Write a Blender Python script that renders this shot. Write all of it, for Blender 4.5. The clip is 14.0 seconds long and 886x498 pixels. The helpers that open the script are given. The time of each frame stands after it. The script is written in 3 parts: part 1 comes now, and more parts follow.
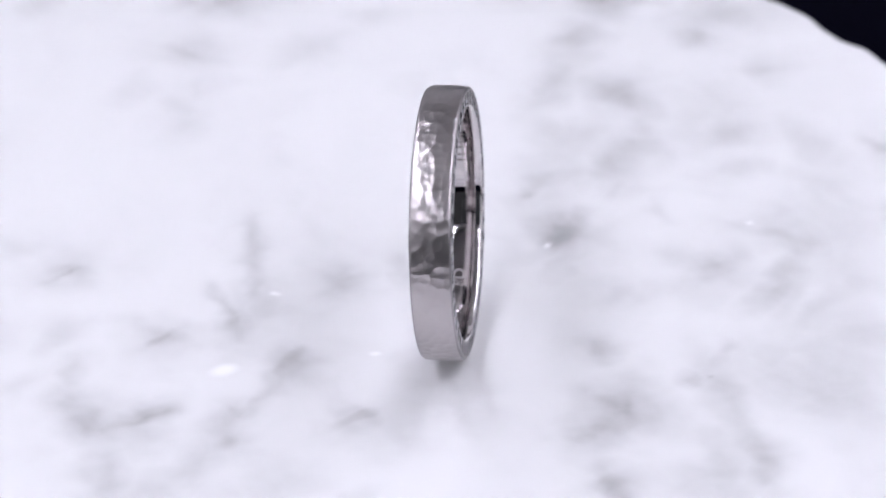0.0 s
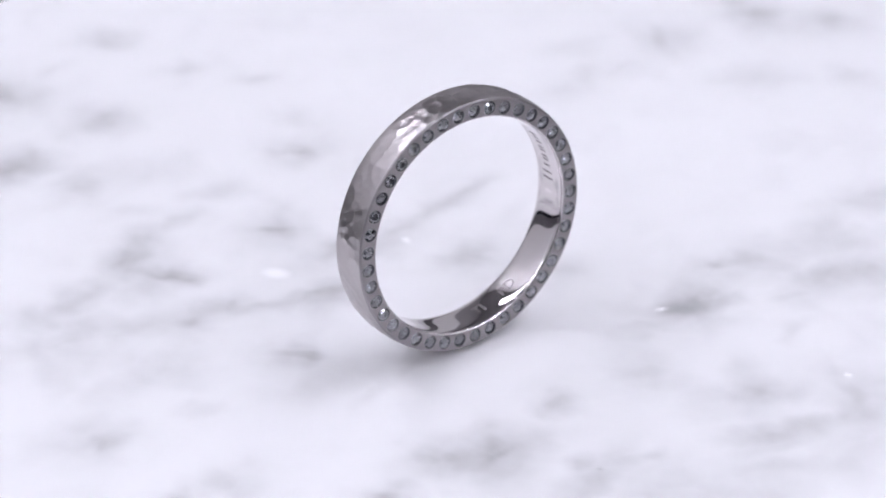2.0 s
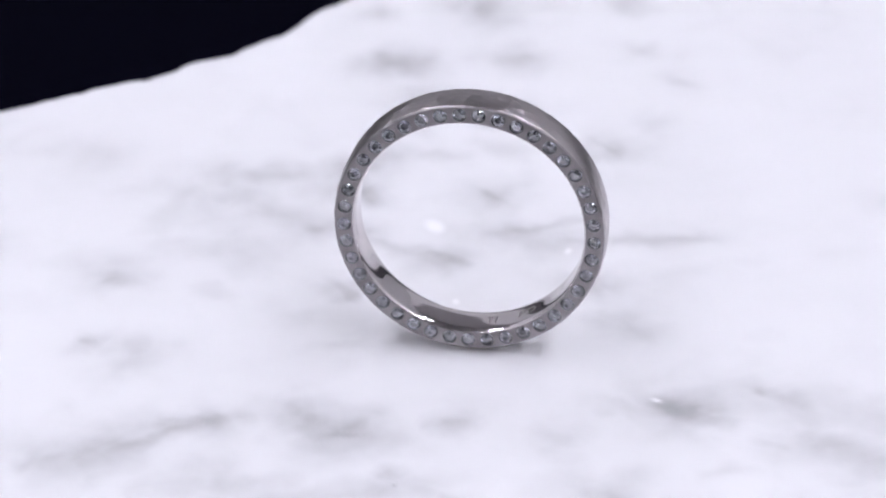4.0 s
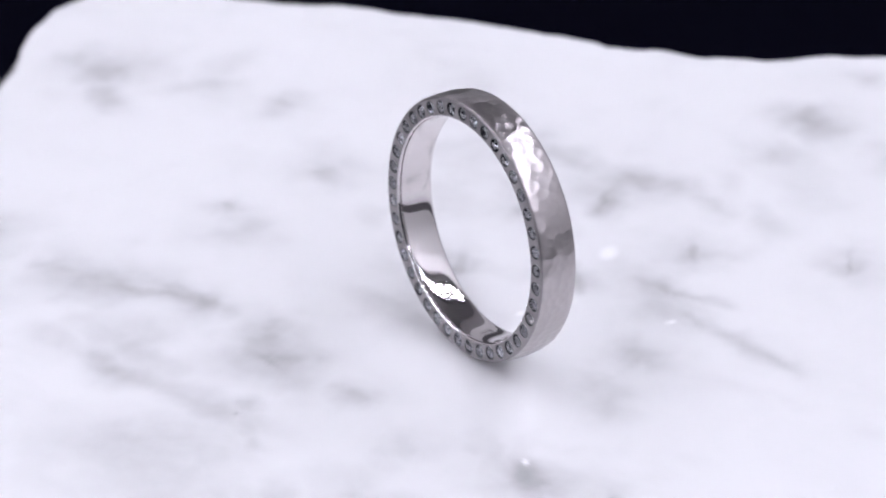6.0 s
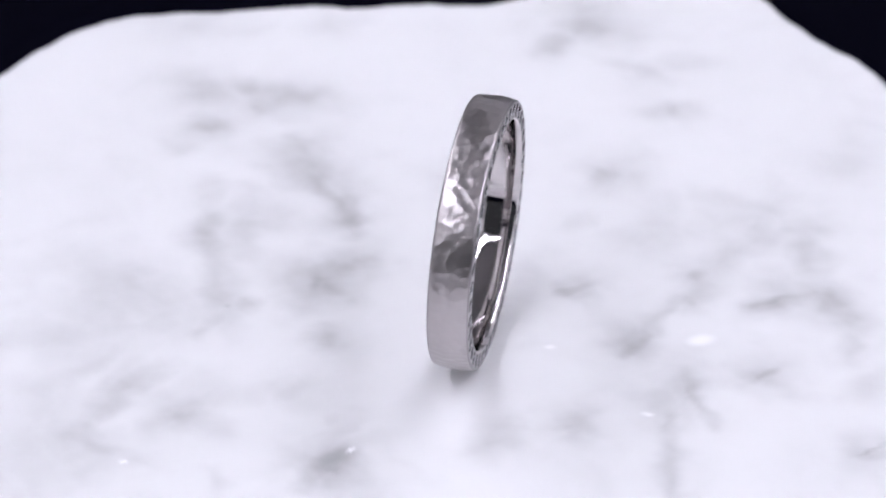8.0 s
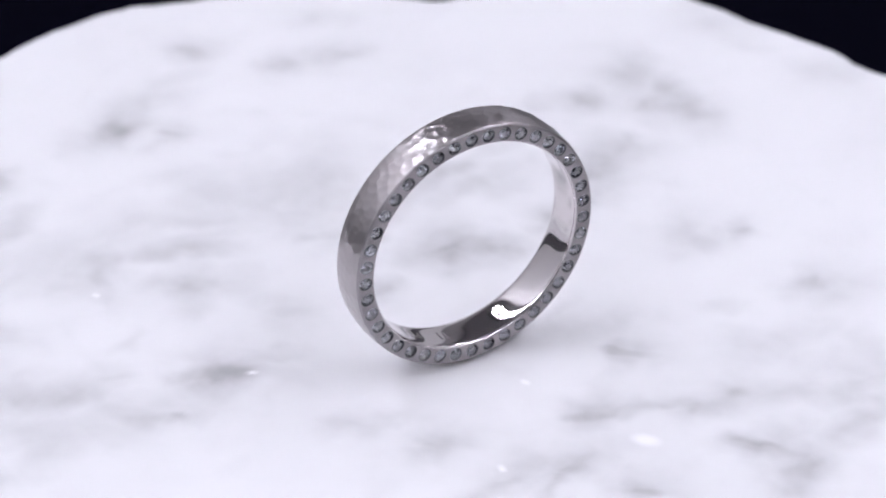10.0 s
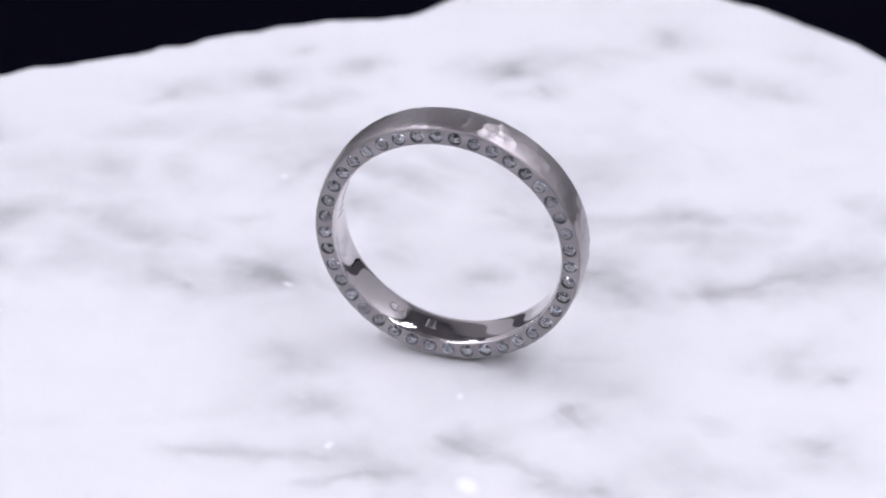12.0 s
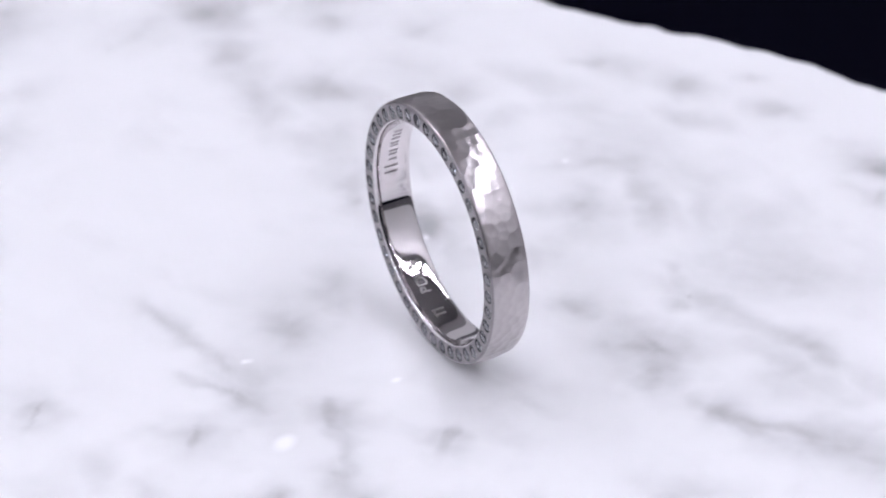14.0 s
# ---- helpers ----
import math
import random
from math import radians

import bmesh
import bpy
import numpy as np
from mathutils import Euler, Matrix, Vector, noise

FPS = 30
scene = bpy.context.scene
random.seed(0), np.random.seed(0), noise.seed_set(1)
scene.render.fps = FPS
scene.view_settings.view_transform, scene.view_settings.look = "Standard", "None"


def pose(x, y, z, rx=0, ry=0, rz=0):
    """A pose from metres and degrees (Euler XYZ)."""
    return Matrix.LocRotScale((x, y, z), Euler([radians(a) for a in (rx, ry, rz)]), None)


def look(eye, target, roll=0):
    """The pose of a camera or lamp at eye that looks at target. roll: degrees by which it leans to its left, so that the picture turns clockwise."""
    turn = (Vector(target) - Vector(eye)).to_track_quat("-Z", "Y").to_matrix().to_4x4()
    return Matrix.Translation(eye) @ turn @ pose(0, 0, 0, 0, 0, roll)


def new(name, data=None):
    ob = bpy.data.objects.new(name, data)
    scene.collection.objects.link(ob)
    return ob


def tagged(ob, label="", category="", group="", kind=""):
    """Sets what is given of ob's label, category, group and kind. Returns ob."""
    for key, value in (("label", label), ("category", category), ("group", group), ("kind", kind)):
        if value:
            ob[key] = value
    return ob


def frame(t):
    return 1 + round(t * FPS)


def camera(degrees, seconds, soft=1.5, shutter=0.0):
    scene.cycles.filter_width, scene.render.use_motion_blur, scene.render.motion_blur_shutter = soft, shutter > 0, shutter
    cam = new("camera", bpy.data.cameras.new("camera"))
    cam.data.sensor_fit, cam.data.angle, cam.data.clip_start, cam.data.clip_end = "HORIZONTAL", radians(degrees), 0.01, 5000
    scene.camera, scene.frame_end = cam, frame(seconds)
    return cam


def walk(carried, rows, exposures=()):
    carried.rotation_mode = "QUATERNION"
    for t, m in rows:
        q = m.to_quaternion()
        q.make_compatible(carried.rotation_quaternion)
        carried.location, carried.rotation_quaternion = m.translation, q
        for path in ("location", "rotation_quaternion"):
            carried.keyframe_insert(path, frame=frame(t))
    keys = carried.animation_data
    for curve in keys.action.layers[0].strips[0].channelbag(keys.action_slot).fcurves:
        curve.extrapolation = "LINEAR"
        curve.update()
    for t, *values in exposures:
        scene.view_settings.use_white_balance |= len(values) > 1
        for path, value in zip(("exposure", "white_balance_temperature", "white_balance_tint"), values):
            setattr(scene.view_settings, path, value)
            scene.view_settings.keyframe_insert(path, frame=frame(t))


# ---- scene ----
MM = 0.001

# ---- camera: stands still before a turntable ----
cam = camera(13.01, 14.0, soft=1.9)
cam.data.dof.use_dof, cam.data.dof.focus_distance, cam.data.dof.aperture_fstop = True, 0.285, 45.0
EYE = Vector((0.0, -0.24810, 0.15939))
AIM = EYE + 0.29 * Vector((math.sin(radians(-0.34)) * math.cos(radians(-31.265)),
                           math.cos(radians(-0.34)) * math.cos(radians(-31.265)),
                           math.sin(radians(-31.265))))
walk(cam, [(0.0, look(EYE, AIM)), (14.0, look(EYE, AIM))], exposures=[(0.0, 0.0, 6500, 10), (14.0, 0.0, 6500, 10)])

# ---- world: a dim room around the light booth ----
world = bpy.data.worlds.new("room")
scene.world = world
world.use_nodes = True
world.node_tree.nodes["Background"].inputs[0].default_value = (0.5, 0.52, 0.6, 1)
world.node_tree.nodes["Background"].inputs[1].default_value = 0.07

LED_GLOW = 76.0


# ---- materials ----
def material(name, colour=(0.5, 0.5, 0.5), rough=0.5, metal=0.0):
    m = bpy.data.materials.new(name)
    m.use_nodes = True
    b = m.node_tree.nodes["Principled BSDF"]
    b.inputs["Base Color"].default_value = (*colour, 1)
    b.inputs["Roughness"].default_value = rough
    b.inputs["Metallic"].default_value = metal
    return m, m.node_tree.nodes, m.node_tree.links, b


def noise_node(nodes, links, scale, detail=4.0, rough=0.55, stretch=None, distort=0.0):
    tc = nodes.new("ShaderNodeTexCoord")
    n = nodes.new("ShaderNodeTexNoise")
    n.inputs["Scale"].default_value = scale
    n.inputs["Detail"].default_value = detail
    n.inputs["Roughness"].default_value = rough
    n.inputs["Distortion"].default_value = distort
    if stretch:
        mp = nodes.new("ShaderNodeMapping")
        mp.inputs["Rotation"].default_value = (0, 0, radians(stretch[3]))
        mp.inputs["Scale"].default_value = stretch[:3]
        links.new(tc.outputs["Object"], mp.inputs["Vector"])
        links.new(mp.outputs["Vector"], n.inputs["Vector"])
    else:
        links.new(tc.outputs["Object"], n.inputs["Vector"])
    return n


def ramp(nodes, links, source, low, high, a=0.0, b=1.0):
    r = nodes.new("ShaderNodeMapRange")
    r.inputs["From Min"].default_value, r.inputs["From Max"].default_value = low, high
    r.inputs["To Min"].default_value, r.inputs["To Max"].default_value = a, b
    links.new(source, r.inputs["Value"])
    return r.outputs["Result"]


def math_node(nodes, links, op, x, y):
    n = nodes.new("ShaderNodeMath")
    n.operation = op
    for i, value in enumerate((x, y)):
        if isinstance(value, (int, float)):
            n.inputs[i].default_value = value
        else:
            links.new(value, n.inputs[i])
    return n.outputs[0]


def bump(nodes, links, bsdf, source, strength, distance):
    n = nodes.new("ShaderNodeBump")
    n.inputs["Strength"].default_value, n.inputs["Distance"].default_value = strength, distance
    links.new(source, n.inputs["Height"])
    links.new(n.outputs["Normal"], bsdf.inputs["Normal"])


def marble():
    """White marble: grey veins carried by the slab's vein layer, broken up by grain, and a faint cloudiness."""
    m, nodes, links, b = material("white_marble", (0.8, 0.8, 0.82), 0.3)
    at = nodes.new("ShaderNodeAttribute")
    at.attribute_name = "vein"
    fine = noise_node(nodes, links, 700, 3, 0.55)
    mid = noise_node(nodes, links, 200, 2, 0.5, distort=0.4)
    cloud = noise_node(nodes, links, 60, 3, 0.5, (1.6, 0.7, 1.0, 15))
    broken = math_node(nodes, links, "MULTIPLY", ramp(nodes, links, mid.outputs["Fac"], 0.3, 0.65, 0.74, 1.12),
                       ramp(nodes, links, fine.outputs["Fac"], 0.25, 0.75, 0.9, 1.1))
    vein_mask = math_node(nodes, links, "MULTIPLY", at.outputs["Fac"], broken)
    haze = math_node(nodes, links, "MULTIPLY", ramp(nodes, links, cloud.outputs["Fac"], 0.42, 0.72, 0.0, 0.07),
                     ramp(nodes, links, mid.outputs["Fac"], 0.35, 0.65, 0.3, 1.0))
    # faint soft threads of grey
    thread = noise_node(nodes, links, 34, 2, 0.45, (1.0, 1.0, 1.0, 30), 0.9)
    ridge = math_node(nodes, links, "ABSOLUTE", math_node(nodes, links, "SUBTRACT", thread.outputs["Fac"], 0.5), 0.0)
    wisps = math_node(nodes, links, "MULTIPLY", ramp(nodes, links, ridge, 0.0, 0.045, 0.055, 0.0),
                      ramp(nodes, links, mid.outputs["Fac"], 0.4, 0.65, 0.0, 1.0))
    total = math_node(nodes, links, "ADD", math_node(nodes, links, "ADD", vein_mask, haze), wisps)
    mix = nodes.new("ShaderNodeMix")
    mix.data_type, mix.clamp_factor = "RGBA", True
    links.new(total, mix.inputs["Factor"])
    mix.inputs[6].default_value = (0.86, 0.86, 0.87, 1)
    mix.inputs[7].default_value = (0.265, 0.265, 0.27, 1)
    at2 = nodes.new("ShaderNodeAttribute")
    at2.attribute_name = "crystal"
    mix2 = nodes.new("ShaderNodeMix")
    mix2.data_type = "RGBA"
    links.new(at2.outputs["Fac"], mix2.inputs["Factor"])
    links.new(mix.outputs[2], mix2.inputs[6])
    mix2.inputs[7].default_value = (0.97, 0.97, 0.98, 1)
    links.new(mix2.outputs[2], b.inputs["Base Color"])
    links.new(ramp(nodes, links, mid.outputs["Fac"], 0.3, 0.7, 0.07, 0.16), b.inputs["Roughness"])
    bump(nodes, links, b, fine.outputs["Fac"], 0.03, 0.0001)
    return m


def metal_hammered():
    """Matte white precious metal with a fine silky grain."""
    m, nodes, links, b = material("hammered_metal", (0.48, 0.452, 0.455), 0.35, 1.0)
    grain = noise_node(nodes, links, 15000, 2, 0.5)
    patch = noise_node(nodes, links, 900, 2, 0.5)
    links.new(ramp(nodes, links, patch.outputs["Fac"], 0.3, 0.7, 0.28, 0.34), b.inputs["Roughness"])
    bump(nodes, links, b, grain.outputs["Fac"], 0.06, 0.00001)
    return m


def metal_side():
    """Satin metal of the stone-set side faces."""
    m, nodes, links, b = material("satin_metal", (0.33, 0.312, 0.317), 0.4, 1.0)
    grain = noise_node(nodes, links, 4200, 3, 0.6)
    links.new(ramp(nodes, links, grain.outputs["Fac"], 0.3, 0.7, 0.34, 0.5), b.inputs["Roughness"])
    bump(nodes, links, b, grain.outputs["Fac"], 0.15, 0.00003)
    return m


def metal_polished(name, low, high, waves):
    """Mirror-bright metal with a little wear; the bore is rubbed duller than its edge."""
    m, nodes, links, b = material(name, (0.69, 0.655, 0.658), 0.07, 1.0)
    wear = noise_node(nodes, links, 1500, 3, 0.6)
    links.new(ramp(nodes, links, wear.outputs["Fac"], 0.35, 0.7, low, high), b.inputs["Roughness"])
    slow = noise_node(nodes, links, 260, 1, 0.4)
    bump(nodes, links, b, slow.outputs["Fac"], waves, 0.0001)
    return m


def diamond_material():
    m, nodes, links, b = material("diamond", (0.70, 0.715, 0.80), 0.0)
    b.inputs["Transmission Weight"].default_value = 1.0
    b.inputs["IOR"].default_value = 2.42
    return m


def engraving_material():
    m, nodes, links, b = material("engraved_metal", (0.33, 0.31, 0.31), 0.5, 1.0)
    grain = noise_node(nodes, links, 3000, 2)
    links.new(ramp(nodes, links, grain.outputs["Fac"], 0.3, 0.7, 0.4, 0.65), b.inputs["Roughness"])
    return m


def wax_material():
    m, nodes, links, b = material("amber_wax", (0.42, 0.33, 0.24), 0.45)
    b.inputs["Subsurface Weight"].default_value = 0.3
    b.inputs["Subsurface Radius"].default_value = (0.0006, 0.0004, 0.0002)
    grain = noise_node(nodes, links, 2500, 3)
    bump(nodes, links, b, grain.outputs["Fac"], 0.3, 0.0001)
    return m


def cloth_material():
    m, nodes, links, b = material("black_velvet", (0.0026, 0.0026, 0.006), 1.0)
    b.inputs["Specular IOR Level"].default_value = 0.0
    grain = noise_node(nodes, links, 700, 4)
    bump(nodes, links, b, grain.outputs["Fac"], 0.4, 0.0006)
    return m


def panel_material(name, colour, rough):
    m, nodes, links, b = material(name, colour, rough)
    grain = noise_node(nodes, links, 60, 4)
    bump(nodes, links, b, grain.outputs["Fac"], 0.1, 0.0005)
    return m


def led_material():
    m, nodes, links, b = material("led_glow", (0.9, 0.9, 0.9), 0.5)
    b.inputs["Emission Color"].default_value = (0.88, 0.87, 1.0, 1)
    b.inputs["Emission Strength"].default_value = LED_GLOW
    return m


MARBLE = marble()
HAMMERED = metal_hammered()
SATIN = metal_side()
POLISHED = metal_polished("polished_metal", 0.035, 0.075, 0.02)
BRIGHT_EDGE = metal_polished("bright_edge_metal", 0.02, 0.05, 0.01)
DIAMOND = diamond_material()
ENGRAVED = engraving_material()
WAX = wax_material()
# band metal inside the seats, coloured near black as the recess shade round each stone
SEAT = material("shaded_seat", (0.05, 0.05, 0.055), 0.35, 1.0)[0]
VELVET = cloth_material()
BOOTH_FELT = panel_material("black_felt", (0.16, 0.155, 0.162), 0.9)
BOOTH_WHITE = panel_material("booth_white", (0.85, 0.85, 0.85), 0.8)
BOOTH_DARK = panel_material("booth_dark", (0.33, 0.32, 0.33), 0.8)
LED = led_material()
HOUSING = material("aluminium_housing", (0.25, 0.25, 0.25), 0.5, 1.0)[0]


# ---- mesh helpers ----
def part(name, bm, mat, parent=None, label="", smooth=False):
    me = bpy.data.meshes.new(name)
    bm.normal_update()
    bm.to_mesh(me)
    bm.free()
    for m in mat if isinstance(mat, (list, tuple)) else (mat,):
        me.materials.append(m)
    if smooth:
        me.polygons.foreach_set("use_smooth", [True] * len(me.polygons))
    ob = new(name, me)
    ob.parent = parent
    if label:
        tagged(ob, label)
    return ob


def add_box(bm, x0, x1, y0, y1, z0, z1, bevel=0.0):
    ret = bmesh.ops.create_cube(bm, size=1.0, matrix=Matrix.Translation(((x0 + x1) / 2, (y0 + y1) / 2, (z0 + z1) / 2))
                                @ Matrix.Diagonal((x1 - x0, y1 - y0, z1 - z0, 1)))
    if bevel:
        edges = list({e for v in ret["verts"] for e in v.link_edges})
        bmesh.ops.bevel(bm, geom=edges, offset=bevel, segments=2, affect="EDGES", profile=0.5)


# ---- the booth: black velvet, dark skirting, grey panels, two panels of diodes above ----
TABLE_Z = -0.0215


def booth():
    bm = bmesh.new()
    add_box(bm, -1.2, 1.2, -1.2, 1.2, TABLE_Z - 0.02, TABLE_Z)
    tagged(part("floor", bm, VELVET), "black velvet cloth covering the table", "cloth", kind="structure")
    for name, box in (("wall_east", (0.26, 0.27, -0.52, 0.42)), ("wall_west", (-0.27, -0.26, -0.52, 0.42)), ("wall_north", (-0.26, 0.26, 0.42, 0.43))):
        bm = bmesh.new()
        top = 0.045 if name == "wall_north" else 0.014
        add_box(bm, *box, TABLE_Z, top)
        skirt = part("trim", bm, BOOTH_FELT)
        tagged(skirt, "black felt skirting of the light booth", "skirting", kind="structure")
        bm = bmesh.new()
        add_box(bm, *box, top, 0.19 if name == "wall_north" else 0.34)
        tagged(part(name, bm, BOOTH_WHITE), "plain matte white panel of the light booth", "wall", kind="structure")
    bm = bmesh.new()
    add_box(bm, -0.26, 0.26, 0.42, 0.43, 0.19, 0.34)
    tagged(part("wall_north_upper", bm, BOOTH_DARK), "plain dark upper panel of the light booth", "wall", kind="structure")
    bm = bmesh.new()
    add_box(bm, -0.27, 0.27, -0.52, 0.43, 0.34, 0.35)
    tagged(part("ceiling", bm, BOOTH_DARK), "dark grey roof panel of the light booth", "ceiling", kind="structure")


def led_panel(x):
    """A panel of staggered rows of cool white diodes under the booth's roof."""
    panel = new("led_light_panel")
    panel.location = (x, 0.01, 0.335)
    bm = bmesh.new()
    add_box(bm, -0.045, 0.045, -0.465, 0.255, -0.006, 0.005, 0.002)
    part("housing", bm, HOUSING, panel, "flat aluminium backing plate")
    bm = bmesh.new()
    add_box(bm, -0.004, 0.004, -0.004, 0.004, -0.007, -0.006)
    first = part("diode", bm, LED, panel, "glowing cool white diode")
    for row in range(3):
        for i in range(22):
            ob = first if row == i == 0 else new("diode", first.data)
            ob.parent = panel
            ob.location = ((row - 1) * 0.022, -0.444 + i * 0.032 + (0.012 if row % 2 else 0.0), 0.0)
    tagged(panel, "flat panel of cool white glowing diodes under the roof", "lamp", "light panels")


booth()
led_panel(-0.175)
led_panel(0.175)


# ---- the marble slab ----
VEINS = []


def vein(x0, y0, x1, y1, width, strength):
    VEINS.append((x0, y0, x1, y1, width, strength))


vein(-1.1, -1.8, -2.1, -7.9, 0.45, 0.23)
vein(-1.5, -9.1, -1.3, -10.3, 0.60, 0.18)
vein(6.9, -18.3, 7.9, -20.3, 0.90, 0.42)
vein(7.9, -20.3, 8.4, -21.8, 0.50, 0.31)
vein(-28.0, 60.6, -25.9, 61.0, 1.00, 0.20)
vein(-12.1, 59.1, -10.1, 57.3, 1.50, 0.42)
vein(-14.6, 59.2, -12.2, 58.6, 1.00, 0.30)
vein(-14.8, 50.5, -15.7, 49.1, 1.80, 0.30)
vein(-7.7, 46.7, -2.3, 50.5, 1.20, 0.15)
vein(0.3, 54.3, 2.6, 53.4, 1.20, 0.15)
vein(-15.8, 43.5, -14.9, 43.4, 1.50, 0.15)
vein(-18.7, 39.0, -17.9, 41.9, 1.00, 0.12)
vein(19.9, 49.0, 17.4, 45.2, 1.20, 0.25)
vein(22.7, 52.8, 25.1, 52.2, 1.30, 0.30)
vein(20.0, 37.1, 21.1, 33.4, 1.20, 0.42)
vein(18.4, 36.4, 20.0, 35.1, 1.20, 0.30)
vein(11.8, 27.5, 13.2, 27.0, 1.20, 0.20)
vein(27.5, 45.6, 29.3, 44.8, 1.00, 0.38)
vein(28.2, 47.6, 34.2, 49.8, 2.20, 0.25)
vein(6.1, -14.7, 7.8, -13.1, 0.80, 0.35)
vein(8.5, -13.4, 10.7, -8.1, 0.90, 0.42)
vein(8.4, -10.5, 11.1, -8.8, 1.30, 0.34)
vein(7.7, -24.1, 7.4, -21.2, 0.50, 0.34)
vein(7.4, -21.2, 7.3, -18.4, 0.90, 0.51)
vein(10.3, -3.5, 10.6, -0.5, 0.60, 0.38)
vein(15.9, -7.7, 17.4, -6.5, 0.70, 0.32)
vein(17.8, -7.2, 18.2, -7.0, 0.30, 0.46)
vein(19.5, -4.2, 20.4, -2.8, 0.60, 0.27)
vein(-47.3, -1.3, -44.7, 2.3, 1.10, 0.42)
vein(-56.3, 7.6, -54.3, 10.0, 1.70, 0.42)
vein(-58.9, 6.2, -56.5, 8.3, 1.20, 0.25)
vein(-54.9, -1.5, -54.8, -0.2, 0.90, 0.25)
vein(-46.2, 7.6, -45.0, 11.7, 1.20, 0.34)
vein(-40.5, 22.5, -39.2, 24.5, 0.70, 0.23)
vein(-54.7, 13.5, -54.5, 15.1, 0.80, 0.15)
vein(-41.9, 0.3, -40.2, 3.2, 0.80, 0.20)
vein(-16.7, 36.4, -18.4, 39.2, 1.50, 0.15)
vein(-18.4, 39.2, -16.6, 41.4, 1.50, 0.15)
vein(-21.4, 41.8, -19.4, 46.2, 1.00, 0.12)
vein(-28.1, 16.4, -27.9, 17.9, 0.80, 0.25)
vein(10.8, 13.4, 10.7, 15.9, 1.00, 0.47)
vein(10.7, 15.9, 10.6, 17.6, 1.00, 0.47)
vein(9.5, 13.5, 9.4, 15.2, 0.90, 0.34)
vein(8.7, 21.2, 9.1, 21.9, 0.60, 0.31)
vein(11.8, 3.0, 13.1, 8.4, 3.00, 0.12)
vein(-16.7, -44.0, -19.9, -42.1, 1.20, 0.25)
vein(-20.1, -36.7, -20.8, -35.7, 0.70, 0.38)
vein(-12.9, -26.4, -14.5, -24.2, 1.30, 0.30)
vein(-46.8, -2.3, -46.1, 1.7, 1.20, 0.42)
vein(-45.0, -0.4, -47.0, 1.3, 1.00, 0.30)
vein(-39.4, -0.4, -40.3, 3.3, 1.40, 0.25)
vein(-56.4, 5.0, -56.6, 7.6, 1.00, 0.30)
vein(-28.9, -4.2, -30.4, -1.3, 1.10, 0.35)
vein(-34.3, -27.8, -33.9, -24.3, 2.00, 0.15)
vein(12.2, 16.6, 10.8, 17.8, 1.20, 0.30)
vein(9.7, 14.4, 9.1, 13.9, 0.60, 0.31)
vein(0.6, 13.9, -2.8, 11.6, 0.60, 0.23)
vein(-5.7, 11.2, -8.2, 10.7, 1.00, 0.34)
vein(19.9, -35.0, 18.2, -36.7, 1.00, 0.35)
vein(15.8, -42.6, 13.7, -41.9, 1.40, 0.35)
vein(15.2, -39.1, 13.7, -38.8, 0.90, 0.42)
vein(13.4, -39.9, 9.2, -41.0, 1.20, 0.35)
vein(12.6, -31.2, 9.9, -32.5, 1.00, 0.30)
vein(11.9, -29.8, 9.4, -25.9, 1.80, 0.30)
vein(-13.0, -51.7, -16.5, -51.6, 1.60, 0.42)
vein(-10.0, -47.1, -12.3, -48.5, 0.90, 0.34)
vein(-13.3, -54.9, -16.2, -55.3, 1.20, 0.30)
vein(-19.5, -35.5, -21.4, -36.3, 1.00, 0.35)
vein(-13.4, -25.4, -15.2, -25.2, 1.20, 0.30)
vein(-19.4, -44.9, -25.1, -45.1, 1.00, 0.15)
vein(8.9, -52.9, 5.6, -54.5, 1.50, 0.15)
vein(-6.9, 12.6, -8.3, 9.6, 1.10, 0.34)
vein(-12.2, 1.4, -14.0, -2.4, 0.45, 0.42)
vein(-18.2, -4.5, -18.7, -5.3, 0.60, 0.32)
vein(-15.6, 11.0, -16.5, 3.8, 0.50, 0.23)
vein(-13.8, 15.9, -14.9, 12.0, 0.50, 0.23)
vein(49.5, -18.2, 48.5, -19.9, 1.30, 0.30)
vein(44.1, -3.9, 43.1, -5.4, 0.90, 0.38)
vein(45.8, -4.9, 46.0, -8.2, 1.00, 0.20)
vein(46.0, -8.2, 44.3, -13.2, 1.00, 0.20)
vein(39.5, -4.4, 38.9, -8.3, 0.80, 0.20)
vein(42.3, -21.4, 40.7, -23.9, 1.00, 0.30)
vein(40.5, -24.3, 38.1, -29.6, 1.10, 0.30)
vein(46.3, -29.2, 45.3, -31.5, 1.20, 0.20)
vein(21.4, -31.9, 20.2, -33.4, 1.00, 0.20)
vein(-9.7, -7.6, -9.4, -8.4, 0.60, 0.46)
vein(-13.2, -0.5, -13.7, -2.2, 0.50, 0.31)
vein(-18.5, -4.6, -18.0, -6.1, 0.80, 0.30)
vein(23.1, 56.1, 21.0, 52.2, 1.90, 0.47)
vein(18.1, 48.5, 17.3, 45.1, 1.20, 0.38)
vein(17.3, 45.1, 17.3, 42.2, 1.50, 0.25)
vein(17.4, 38.7, 20.5, 36.4, 1.20, 0.30)
vein(20.5, 36.4, 20.5, 32.3, 1.20, 0.30)
vein(27.4, 46.0, 28.8, 44.6, 1.80, 0.30)
vein(38.1, 24.8, 40.3, 22.9, 0.90, 0.34)
vein(41.4, 16.7, 41.7, 14.3, 1.20, 0.34)
vein(46.7, 13.1, 47.4, 12.5, 0.60, 0.27)
vein(32.5, 30.2, 33.8, 22.0, 1.20, 0.20)
